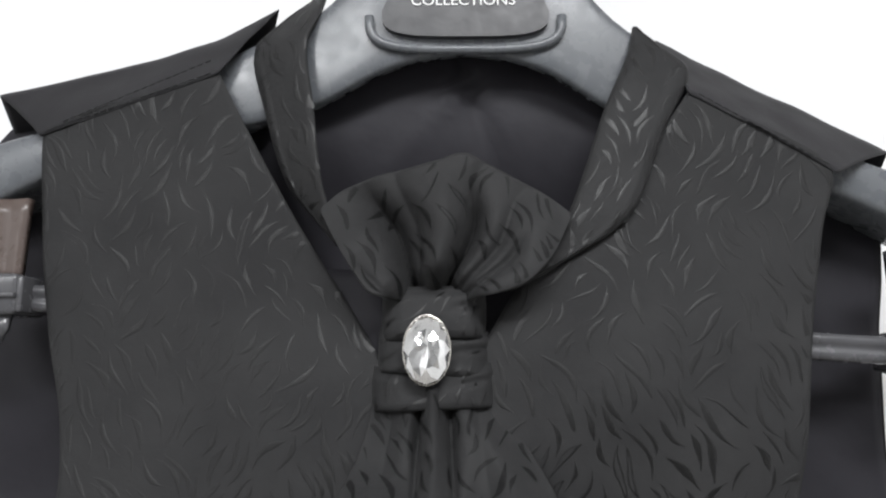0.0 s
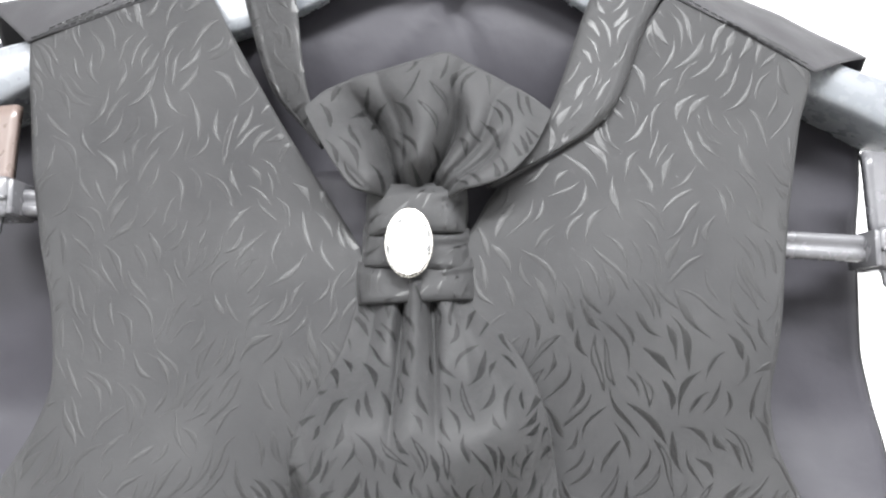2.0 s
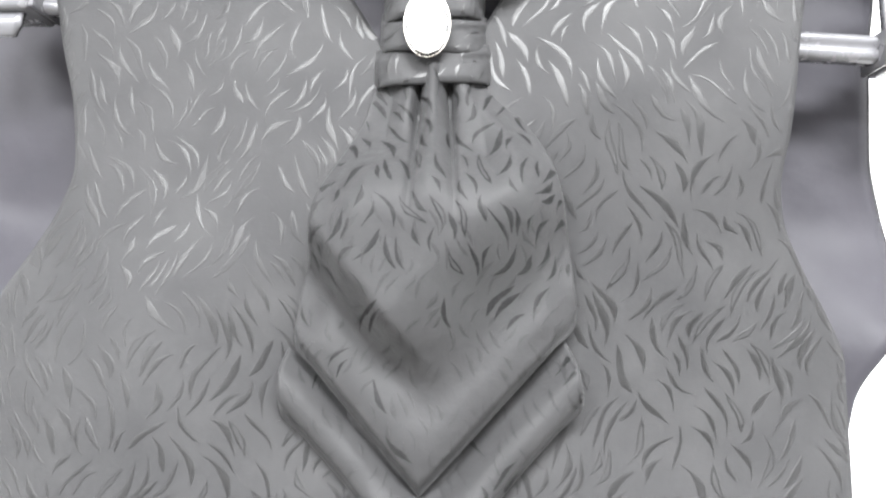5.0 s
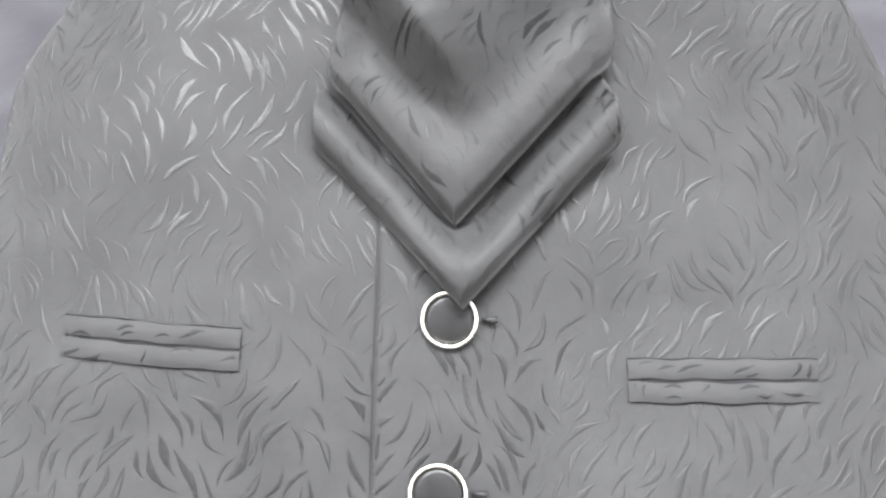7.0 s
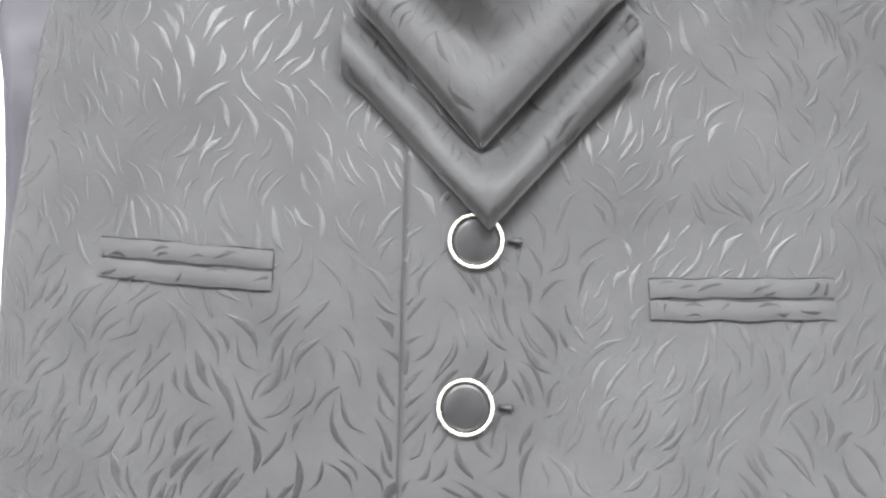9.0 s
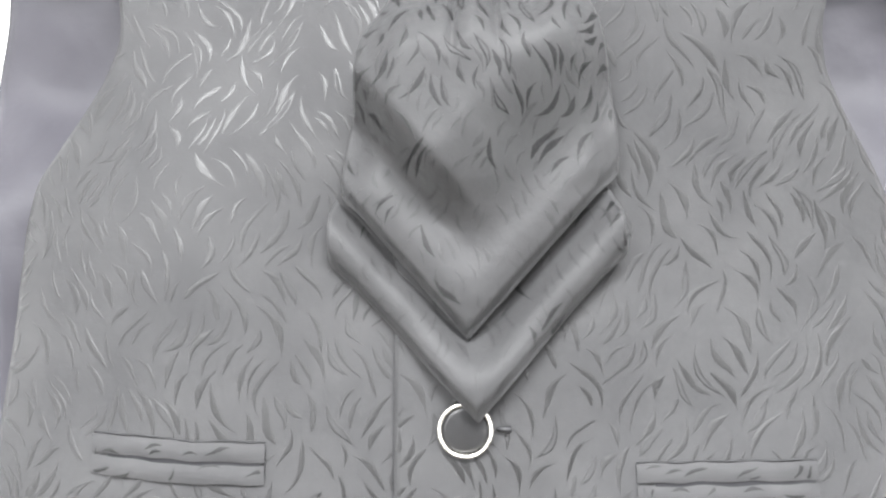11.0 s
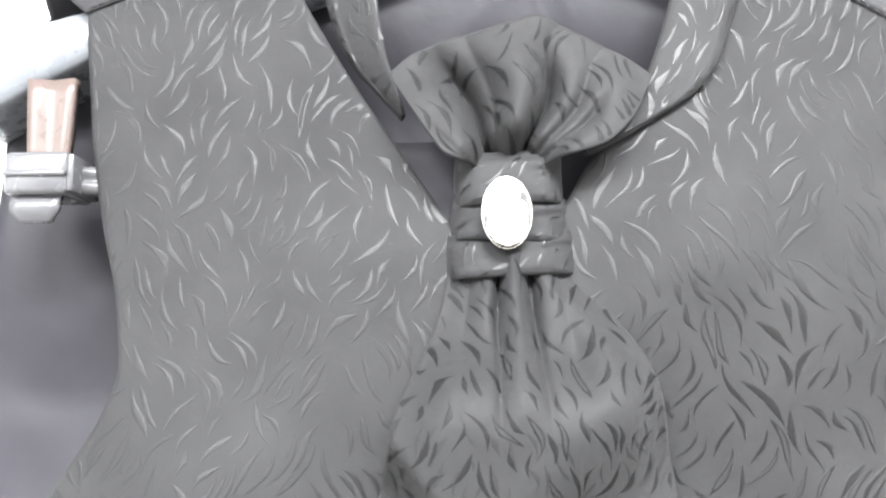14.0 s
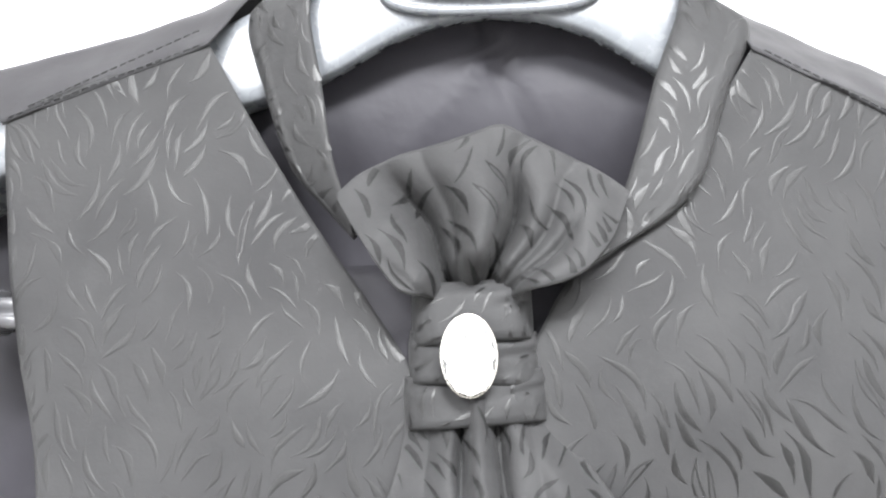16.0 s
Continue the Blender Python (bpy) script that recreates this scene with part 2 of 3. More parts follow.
slab("wall_north", -1.7, 1.7, WALL, WALL + 0.1, 0, 2.6, PAINT, "plain white painted wall behind the waistcoat", "wall")
# out of view; dark only so level weave marks have little to mirror
slab("wall_south", -1.7, 1.7, -2.9, -2.8, 0, 2.6, DARKWALL, "unseen wall, kept dark to dim what the weave marks reflect", "wall")
slab("wall_west", -1.8, -1.7, -2.9, WALL + 0.1, 0, 2.6, PAINT, "plain white painted wall", "wall")
slab("wall_east", 1.7, 1.8, -2.9, WALL + 0.1, 0, 2.6, PAINT, "plain white painted wall", "wall")
slab("floor", -1.8, 1.8, -2.9, WALL + 0.1, -0.1, 0, FLOORING, "plain grey floor", "floor")
slab("ceiling", -1.8, 1.8, -2.9, WALL + 0.1, 2.6, 2.7, CEILING, "plain white ceiling", "ceiling")
for lx, ly, sx, sy, power in LAMPS:
    lamp = thing("ceiling_lamp", (lx, ly, 2.6), "assumed white ceiling light panel with a slim frame, out of view", "lamp")
    for x0, x1, y0, y1 in ((-sx / 2 - 0.03, sx / 2 + 0.03, -sy / 2 - 0.03, -sy / 2), (-sx / 2 - 0.03, sx / 2 + 0.03, sy / 2, sy / 2 + 0.03),
                           (-sx / 2 - 0.03, -sx / 2, -sy / 2, sy / 2), (sx / 2, sx / 2 + 0.03, -sy / 2, sy / 2)):
        part("frame", rounded_box(lx + x0, lx + x1, ly + y0, ly + y1, 2.54, 2.6, 0.002, 1), LETTER, lamp, smooth=False)

# ---- the hanger ----
HX = 0.0135
hanger = thing("clothes_hanger", (HX, 0.03, 1.40), "grey moulded plastic suit hanger with a clip bar, holding the waistcoat", "hanger")
arm_low = line([(0, 1.5275), (0.018, 1.5250), (0.036, 1.519), (0.062, 1.5045), (0.085, 1.4955), (0.12, 1.485), (0.17, 1.4675), (0.2, 1.452), (0.232, 1.434)])
arm_top = line([(0, 1.585), (0.03, 1.580), (0.045, 1.566), (0.058, 1.551), (0.07, 1.541), (0.085, 1.534), (0.1, 1.526), (0.12, 1.513), (0.15, 1.499), (0.175, 1.487),
                (0.2, 1.480), (0.224, 1.470), (0.232, 1.455)])


def hanger_body():
    bm = bmesh.new()
    rings = []
    n = 72
    for i in range(n + 1):
        u = -0.232 + 0.464 * i / n
        lo, hi = arm_low(abs(u)), arm_top(abs(u))
        lo -= 0.008 * smooth(0.02, 0.2, u) - 0.0115 * smooth(0.02, 0.2, -u)
        hi -= 0.008 * smooth(0.02, 0.2, u) - 0.0115 * smooth(0.02, 0.2, -u)
        mid, half = (lo + hi) / 2, (hi - lo) / 2
        deep = 0.0045 + 0.0135 * smooth(0.05, 0.2, abs(u))
        front = 0.0125 + 0.006 * smooth(0.03, 0.1, abs(u))
        ring = []
        for k in range(20):
            t = 2 * math.pi * k / 20
            c, s = math.cos(t), math.sin(t)
            py = math.copysign(abs(c) ** 0.3, c) * deep
            pz = math.copysign(abs(s) ** 0.36, s) * half
            ring.append(bm.verts.new((HX + u, front + deep + py, mid + pz)))
        rings.append(ring)
    for a, b in zip(rings, rings[1:]):
        for k in range(20):
            bm.faces.new((a[k], a[(k + 1) % 20], b[(k + 1) % 20], b[k]))
    bm.faces.new(rings[0][::-1])
    bm.faces.new(rings[-1])
    bmesh.ops.recalc_face_normals(bm, faces=bm.faces[:])
    return bm


part("body", hanger_body(), PLASTIC, hanger)


def plate_outline(half, low, high, bulge, n=26):
    """The rounded lower half of the label panel, closed at the top."""
    pts = []
    for k in range(n + 1):
        t = math.pi + math.pi * k / n
        c, s = math.cos(t), math.sin(t)
        pts.append((HX + half * math.copysign(abs(c) ** bulge, c), (low + high) / 2 + (high - low) / 2 * math.copysign(abs(s) ** bulge, s)))
    return pts


def plate(half, low, high, y0, y1):
    bm = bmesh.new()
    pts = plate_outline(half, low, high, 0.55)
    pts += [(HX + half * 0.72, high + 0.012), (HX - half * 0.72, high + 0.012)]
    vs = [bm.verts.new((x, y0, z)) for x, z in pts]
    f = bm.faces.new(vs)
    ex = bmesh.ops.extrude_face_region(bm, geom=[f])
    bmesh.ops.translate(bm, vec=(0, y1 - y0, 0), verts=[g for g in ex["geom"] if isinstance(g, bmesh.types.BMVert)])
    bmesh.ops.recalc_face_normals(bm, faces=bm.faces[:])
    return bm


label_plate = part("label_plate", plate(0.036, 1.533, 1.556, 0.0095, 0.014), PLATE, hanger, "black oval label plate", smooth=False)
rim_points = [(x, 0.011, z) for x, z in plate_outline(0.0415, 1.5275, 1.558, 0.55)]
part("rim", tube(rim_points, 0.0021, 8), PLASTIC, hanger, "raised grey rim round the label")
txt = bpy.data.curves.new("lettering", "FONT")
txt.body, txt.size, txt.align_x, txt.extrude, txt.space_character = "COLLECTIONS", 0.0068, "CENTER", 0.0002, 1.0
letters = new("lettering_source", txt)
letters.matrix_world = pose(HX - 0.001, 0.0092, 1.5470, 90)
bpy.context.view_layer.update()
lm = bpy.data.meshes.new_from_object(letters.evaluated_get(bpy.context.evaluated_depsgraph_get()))
lm.transform(Matrix.Translation(-origin_of(label_plate)) @ letters.matrix_world)
lm.materials.clear()
lm.materials.append(LETTER)
bpy.data.objects.remove(letters)
lettering = new("lettering", lm)
lettering.parent = label_plate
tagged(lettering, "white printed word")

hook_points = [(HX, 0.022, 1.58 + 0.006 * k) for k in range(6)]
hook_points += [(HX + 0.022 * (1 - math.cos(a)) , 0.022, 1.615 + 0.045 * math.sin(a) * 0.9) for a in np.linspace(0.1, 3.3, 20)]
part("hook", tube(hook_points, 0.0022, 8), SILVER, hanger, "chrome wire hook")
peg = thing("wall_peg", (HX + 0.022, WALL, 1.65), "small round metal peg on the white wall", "hook")
part("rod", tube([(HX + 0.022, WALL + 0.002, 1.649), (HX + 0.022, 0.08, 1.649), (HX + 0.022, 0.01, 1.650)], 0.004, 12), SILVER, peg)

bar_z = line([(-0.2, 1.4225), (0.2, 1.3995)])
bar_bm = bmesh.new()
bar_rows = []
profile = [(0.012, -0.0058), (0.0085, -0.0052), (0.0075, -0.0035), (0.0078, -0.0012), (0.0092, 0.0), (0.0078, 0.0012), (0.0075, 0.0035), (0.0085, 0.0052),
           (0.012, 0.0058), (0.017, 0.0052), (0.017, -0.0052), (0.012, -0.0058)]
for i in range(41):
    bx = -0.196 + 0.392 * i / 40
    bar_rows.append([(bx, py + 0.006, bar_z(bx) + pz) for py, pz in profile])
grid(bar_bm, bar_rows)
bmesh.ops.recalc_face_normals(bar_bm, faces=bar_bm.faces[:])
part("clip_bar", bar_bm, CLEAR, hanger, "grooved grey plastic clip bar", thick=0.0)


def clip(cx, strut_mat, strut_label):
    cz = bar_z(cx)
    body = rounded_box(cx - 0.0125, cx + 0.0125, 0.005, 0.030, cz - 0.0085, cz + 0.0085, 0.0022, 3)
    c = part("clip", body, CLEAR, hanger, "smoky translucent plastic clip")
    part("ridge", rounded_box(cx - 0.0122, cx + 0.0122, 0.0036, 0.008, cz - 0.0016, cz + 0.0004, 0.0006, 2), CLEAR, c)
    part("collar", rounded_box(cx + (0.012 if cx < 0 else -0.0145), cx + (0.0145 if cx < 0 else -0.012), 0.0055, 0.03, cz - 0.0074, cz + 0.0074, 0.0008, 2), CLEAR, c)
    t = bmesh.new()
    rows = []
    for j in range(9):
        v = j / 8
        w = 0.0095 * (1 - 0.35 * smooth(0.6, 1.0, v))
        rows.append([(cx - 0.001 + w * (2 * i / 6 - 1), 0.010 - 0.0025 * math.sin(v * math.pi), cz - 0.007 - 0.0125 * v) for i in range(7)])
    grid(t, rows)
    part("tongue", t, CLEAR, c, "rounded thumb tab", thick=0.0025)
    s = bmesh.new()
    rows = []
    for j in range(7):
        v = j / 6
        w = 0.0085 + 0.0018 * v
        rows.append([(cx - 0.0015 + w * (2 * i / 6 - 1), 0.021 - 0.001 * math.cos(i / 6 * 2 * math.pi), cz + 0.006 + 0.036 * v) for i in range(7)])
    grid(s, rows)
    part("strut", s, strut_mat, hanger, strut_label, thick=0.004)


clip(-0.1815, COPPER, "pinkish beige strut from arm to bar")
clip(0.200, CLEAR, "grey strut from arm to bar")

# ---- the waistcoat ----
vest = thing("waistcoat", (0, 0.02, 0.93), "black jacquard waistcoat with brush-stroke weave on a grey hanger", "waistcoat")


def wave(x, z, scale, amount, seed):
    return amount * noise.noise((x * scale, z * scale, seed))


def chest(x, z):
    """Depth of the front of the waistcoat: fullest at the chest, leaning back above it, wrapping at the sides."""
    bend = 1.347 + 0.40 * min(x, 0.065) - 0.38 * max(-x - 0.01, 0.0)
    up = z - bend
    soft = 0.016 - 0.010 * smooth(-0.04, 0.05, x)
    lean = -0.0070 + 0.115 * soft * math.log1p(math.exp(min(up / soft, 30))) - 0.65 * max(z - 1.41, 0.0) ** 2 + (0.06 + 0.05 * smooth(-0.02, 0.04, x)) * soft * math.log1p(math.exp(min(-up / soft, 30)))
    lean -= (0.150 + 0.05 * smooth(-0.02, 0.04, x)) * 0.02 * math.log1p(math.exp(min((1.262 + 0.04 * smooth(0.06, 0.12, -x) - z) / 0.02, 30)))
    lean -= 0.115 * 0.38 * max(-x - 0.01, 0.0) * smooth(1.20, 1.30, z)
    wrap = 0.013 * (abs(x) / 0.175) ** 5 * (1 - 0.85 * smooth(1.36, 1.44, z))
    calm = 1 - 0.7 * smooth(1.42, 1.48, z)
    return lean + wrap + (wave(x, z, 14, 0.0022, 1.5) + wave(x, z, 34, 0.0007, 4.5)) * calm


def rolled(sheet, x, z):
    """The edges of a front panel roll back a little."""
    gap = min(x - sheet.left(z), sheet.right(z) - x)
    return 0.0005 * (1 - smooth(0.0, 0.0032, gap)) ** 2


front_left = Sheet(
    left=[(1.5170, -0.0925), (1.4915, -0.1690), (1.449, -0.1645), (1.403, -0.1570), (1.37, -0.149), (1.345, -0.1455), (1.329, -0.150), (1.314, -0.1585),
          (1.297, -0.171), (1.282, -0.182), (1.262, -0.186), (1.226, -0.187), (1.157, -0.191), (1.08, -0.191), (0.96, -0.190)],
    right=[(1.5170, -0.0920), (1.4835, -0.0740), (1.450, -0.0545), (1.424, -0.0375), (1.398, -0.021), (1.35, 0.004), (1.31, 0.018), (1.1, 0.022), (0.96, 0.02)],
    bottom=0.965, top=1.5170, depth=lambda x, z: chest(x, z) + rolled(front_left, x, z))
front_right = Sheet(
    left=[(1.5045, 0.1045), (1.491, 0.0955), (1.458, 0.077), (1.440, 0.062), (1.423, 0.034), (1.404, 0.022), (1.37, -0.003), (1.335, -0.026), (1.31, -0.0295), (1.2, -0.0300),
          (1.0, -0.030), (0.96, -0.026)],
    right=[(1.5045, 0.105), (1.471, 0.1615), (1.449, 0.1555), (1.404, 0.1475), (1.36, 0.1415), (1.340, 0.138), (1.328, 0.139), (1.311, 0.1455), (1.286, 0.160), (1.27, 0.167),
           (1.224, 0.1685), (1.148, 0.163), (1.095, 0.1595), (1.0, 0.157), (0.96, 0.156)],
    bottom=0.965, top=1.5045, depth=lambda x, z: chest(x, z) - 0.0024 + rolled(front_right, x, z) - 0.0016 * bell(x, -0.004, 0.015) * bell(z, 1.1470, 0.0085))


def front_panel(sheet, seed, box, nx, label):
    p = part("front_panel", sheet.mesh(nx, 150), GROUND, vest, label, thick=0.0006)
    part("weave_mark", strokes(sheet, seed, box), STROKE, p, "raised satin brush strokes", kind="stuff")
    return p


panel_a = front_panel(front_left, 3, (-0.195, 0.02, 1.0, 1.51), 70, "black jacquard front panel with a V edge")
panel_b = front_panel(front_right, 8, (-0.03, 0.175, 1.0, 1.51), 66, "overlapping black jacquard front panel")


def edge_cord(sheet, side, z0, z1, radius, parent, inset=0.0004, name="edge"):
    pts = []
    for k in range(61):
        z = z0 + (z1 - z0) * k / 60
        x = (sheet.left(z) + inset) if side == "left" else (sheet.right(z) - inset)
        pts.append((x, sheet.depth(x, z) + 0.0008, z))
    part(name, tube(pts, radius * 0.75, 6), GROUND, parent)



# the edge's thin shadow line, drawn as a dark cord behind the overlap
placket = []
for k in range(61):
    pz = 0.97 + 0.36 * k / 60
    px = front_right.left(pz) - 0.0003
    placket.append((px, chest(px, pz) - 0.0002, pz))
part("placket_edge_shade", tube(placket, 0.0005, 6), THREAD, panel_b, "dark cord drawing the shade along the overlapping edge")

# shoulder pieces, which run from the seam over the hanger to the back
def yoke(seam, ridge, back, label):
    bm = bmesh.new()
    rows = []
    n = 40
    for j in range(21):
        v = j / 20
        row = []
        for i in range(n + 1):
            u = i / n
            a, b, c = [Vector((fx(u), fy(u), fz(u))) for fx, fy, fz in (seam, ridge, back)]
            w = min(v / 0.6, 1.0)
            p = a.lerp(b, w) if v <= 0.6 else b.lerp(c, (v - 0.6) / 0.4)
            p.z += 0.0015 * math.sin(math.pi * min(v / 0.8, 1.0))
            p.y += wave(p.x, p.z + v * 0.02, 60, 0.0012, 7.0)
            row.append(p)
        rows.append(row)
    grid(bm, rows)
    return part("shoulder", bm, YOKE, vest, label, thick=0.0006)


def triple(points):
    return tuple(line([(p[0], p[k]) for p in points]) for k in (1, 2, 3))


def seam_y(sheet, x, z):
    return chest(x, z) - (0.0025 if sheet is front_right else 0.0001)


SEAM_A = [(k / 4, x, seam_y(front_left, x, z), z) for k, (x, z) in enumerate(((-0.1695, 1.4905), (-0.148, 1.4977), (-0.130, 1.5038), (-0.111, 1.5102), (-0.0920, 1.5165)))]
SEAM_B = [(k / 4, x, seam_y(front_right, x, z), z) for k, (x, z) in enumerate(((0.1045, 1.5040), (0.119, 1.4960), (0.134, 1.4880), (0.149, 1.4790), (0.1630, 1.4705)))]
yoke_a = yoke(triple(SEAM_A),
              triple([(0, -0.197, 0.028, 1.5120), (0.5, -0.143, 0.028, 1.5245), (0.85, -0.100, 0.028, 1.5375), (1, -0.071, 0.026, 1.552)]),
              triple([(0, -0.203, 0.056, 1.500), (0.5, -0.150, 0.058, 1.508), (1, -0.088, 0.058, 1.518)]), "plain black satin shoulder")
yoke_b = yoke(triple(SEAM_B),
              triple([(0, 0.099, 0.028, 1.537), (0.3, 0.135, 0.028, 1.5175), (0.7, 0.173, 0.028, 1.4985), (1, 0.198, 0.028, 1.485)]),
              triple([(0, 0.104, 0.058, 1.512), (0.5, 0.150, 0.058, 1.495), (1, 0.202, 0.056, 1.472)]), "plain black satin shoulder")


def stitches(p0, p1, y0, y1, parent, gap=0.0036):
    """A run of short sewn stitches in a straight line."""
    bm = bmesh.new()
    a, b = Vector((p0[0], y0, p0[1])), Vector((p1[0], y1, p1[1]))
    n = int((b - a).length / gap)
    for k in range(n):
        q, r = a.lerp(b, (k + 0.12) / n), a.lerp(b, (k + 0.86) / n)
        d = (r - q).normalized()
        up = Vector((-d.z, 0, d.x)) * 0.0004
        vs = [bm.verts.new(p) for p in (q - up * 0.4, r - up * 0.4, r + up * 0.4, q + up * 0.4)]
        top = [bm.verts.new(v.co + Vector((0, -0.0006, 0))) for v in vs]
        bm.faces.new(top)
        for i in range(4):
            bm.faces.new((vs[i], vs[(i + 1) % 4], top[(i + 1) % 4], top[i]))
    return part("stitching", bm, THREAD, parent, "black sewing stitches", smooth=False, kind="stuff")


def seam_cord(fx, fy, fz, parent):
    part("seam", tube([(fx(k / 30), fy(k / 30) - 0.0002, fz(k / 30)) for k in range(31)], 0.0002, 6), THREAD, parent, "sewn shoulder seam")


seam_cord(*triple(SEAM_A), yoke_a)
seam_cord(*triple(SEAM_B), yoke_b)
for a, b in (((-0.160, 1.4962), (-0.095, 1.5225)), ((-0.168, 1.4923), (-0.095, 1.5168))):
    stitches(a, b, chest(*a) - 0.0012, chest(*b) - 0.0004, yoke_a)
stitches((0.108, 1.5035), (0.160, 1.4735), chest(0.108, 1.5035) - 0.0036, chest(0.160, 1.4735) - 0.0036, yoke_b)

# back piece, plain lining side towards the front
def back_depth(x, z):
    side = smooth(0.12, 0.205, abs(x)) * smooth(1.335, 1.27, z)
    return 0.050 - 0.032 * side - 0.0195 * smooth(1.42, 1.50, z) * (1 - smooth(0.08, 0.13, abs(x - 0.0135))) + (wave(x, z, 16, 0.0045, 9.0) + wave(x + 0.5 * z, 0.45 * z, 38, 0.0030, 2.0)) * (1 - 0.8 * smooth(1.43, 1.48, z)) + 0.004 * bell(x - 0.35 * (1.515 - z), 0.016, 0.0035) * smooth(1.45, 1.48, z) - 0.002 * bell(x + 0.8 * (1.49 - z), -0.012, 0.005) * smooth(1.455, 1.475, z)


back = Sheet(left=[(1.553, -0.045), (1.54, -0.07), (1.525, -0.09), (1.508, -0.2), (1.48, -0.216), (1.43, -0.219), (1.40, -0.2195), (1.375, -0.2205), (1.335, -0.226), (1.32, -0.2245),
                   (1.285, -0.213), (1.25, -0.206), (1.15, -0.205), (0.965, -0.203)],
             right=[(1.553, 0.07), (1.54, 0.095), (1.525, 0.115), (1.503, 0.18), (1.475, 0.205), (1.43, 0.2015), (1.40, 0.1995), (1.36, 0.1985), (1.32, 0.205), (1.29, 0.198),
                    (1.25, 0.177), (1.15, 0.166), (0.965, 0.158)],
             bottom=0.965, top=1.553, depth=back_depth)
part("back_panel", back.mesh(80, 120), LINING, vest, "plain dark lining of the back", thick=0.0014)
# faced edges of the back armholes
edge_cord(back, "left", 1.285, 1.49, 0.0013, vest, name="armhole_edge")
edge_cord(back, "right", 1.285, 1.48, 0.0013, vest, name="armhole_edge")

# ---- pockets and buttons ----
def pocket(x0, z0, x1, z1, tall, base, seed):
    """Two rounded lips on the front; a dark strip paints the shade of the slit between them."""
    def lip_depth(x, z, a, v, u):
        return chest(x, z) + wave(x, z, 130, 0.0005, 8.0) - base - 0.0004 - 0.0015 * math.sin(math.pi * (0.12 + 0.76 * v)) ** 0.7 * min(1, 6 * u + 0.3, 6 * (1 - u) + 0.3)

    def lip(a, b, name):
        bm = bmesh.new()
        rows = []
        for i in range(25):
            u = i / 24
            x, zt = x0 + (x1 - x0) * u, z0 + (z1 - z0) * u
            row = []
            for j in range(7):
                v = j / 6
                z = zt - tall * (a + (b - a) * v) + wave(x, zt, 110, 0.0007, 3.0 + a)
                row.append((x, lip_depth(x, z, a, v, u), z))
            rows.append(row)
        grid(bm, rows)
        welt = part(name, bm, GROUND, holder)
        zm = (z0 + z1) / 2
        face = Sheet([(zm - tall * b, x0), (zm - tall * a, x0)], [(zm - tall * b, x1), (zm - tall * a, x1)], zm - tall * b, zm - tall * a,
                     lambda x, z: lip_depth(x, z, a, min(max((z0 + (z1 - z0) * (x - x0) / (x1 - x0) - z - tall * a) / (tall * (b - a)), 0.0), 1.0), (x - x0) / (x1 - x0)))
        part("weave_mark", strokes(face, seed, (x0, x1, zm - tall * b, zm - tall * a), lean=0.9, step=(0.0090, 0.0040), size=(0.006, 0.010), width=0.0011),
             STROKE_LOW_SHEEN, welt, "raised satin brush strokes", kind="stuff")
        return welt
    bm = bmesh.new()
    rows = []
    for i in range(13):
        u = 0.10 + 0.88 * i / 12
        x, zt = x0 + (x1 - x0) * u, z0 + (z1 - z0) * u
        rows.append([(x, chest(x, zt - tall * v) - base - 0.0006, zt - tall * v) for v in (0.40, 0.60)])
    grid(bm, rows)
    holder = part("pocket", bm, SLIT_SHADE, vest, "narrow two-lipped welt pocket")
    lip(0.0, 0.46, "upper_lip")
    lip(0.54, 1.0, "lower_lip")
    # shadow outline of the pocket, put in as thin dark cords
    for drop in (-0.0003, tall + 0.0003):
        part("welt_edge_shade", tube([(x0 + (x1 - x0) * k / 12, chest(x0 + (x1 - x0) * k / 12, z0) - base - 0.0002, z0 + (z1 - z0) * k / 12 - drop + wave(x0 + (x1 - x0) * k / 12, z0, 110, 0.0007, 3.0)) for k in range(13)], 0.0003, 5), THREAD, holder)
    for xe, ze in ((x0, z0), (x1, z1)):
        part("bar_tack", tube([(xe, chest(xe, ze) - base - 0.0005, ze - tall * k / 6) for k in range(7)], 0.00025, 5), THREAD, holder)


pocket(-0.1445, 1.1858, -0.0785, 1.1812, 0.0150, 0.0003, 61)
pocket(0.0615, 1.1725, 0.1292, 1.1735, 0.0150, 0.0027, 62)


def lathe(points, sides=40):
    """A turned solid about the y axis from (radius, depth) pairs."""
    bm = bmesh.new()
    rings = []
    for r, y in points:
        rings.append([bm.verts.new((r * math.cos(2 * math.pi * k / sides), y, r * math.sin(2 * math.pi * k / sides))) for k in range(sides)])
    for a, b in zip(rings, rings[1:]):
        for k in range(sides):
            bm.faces.new((a[k], a[(k + 1) % sides], b[(k + 1) % sides], b[k]))
    return bm


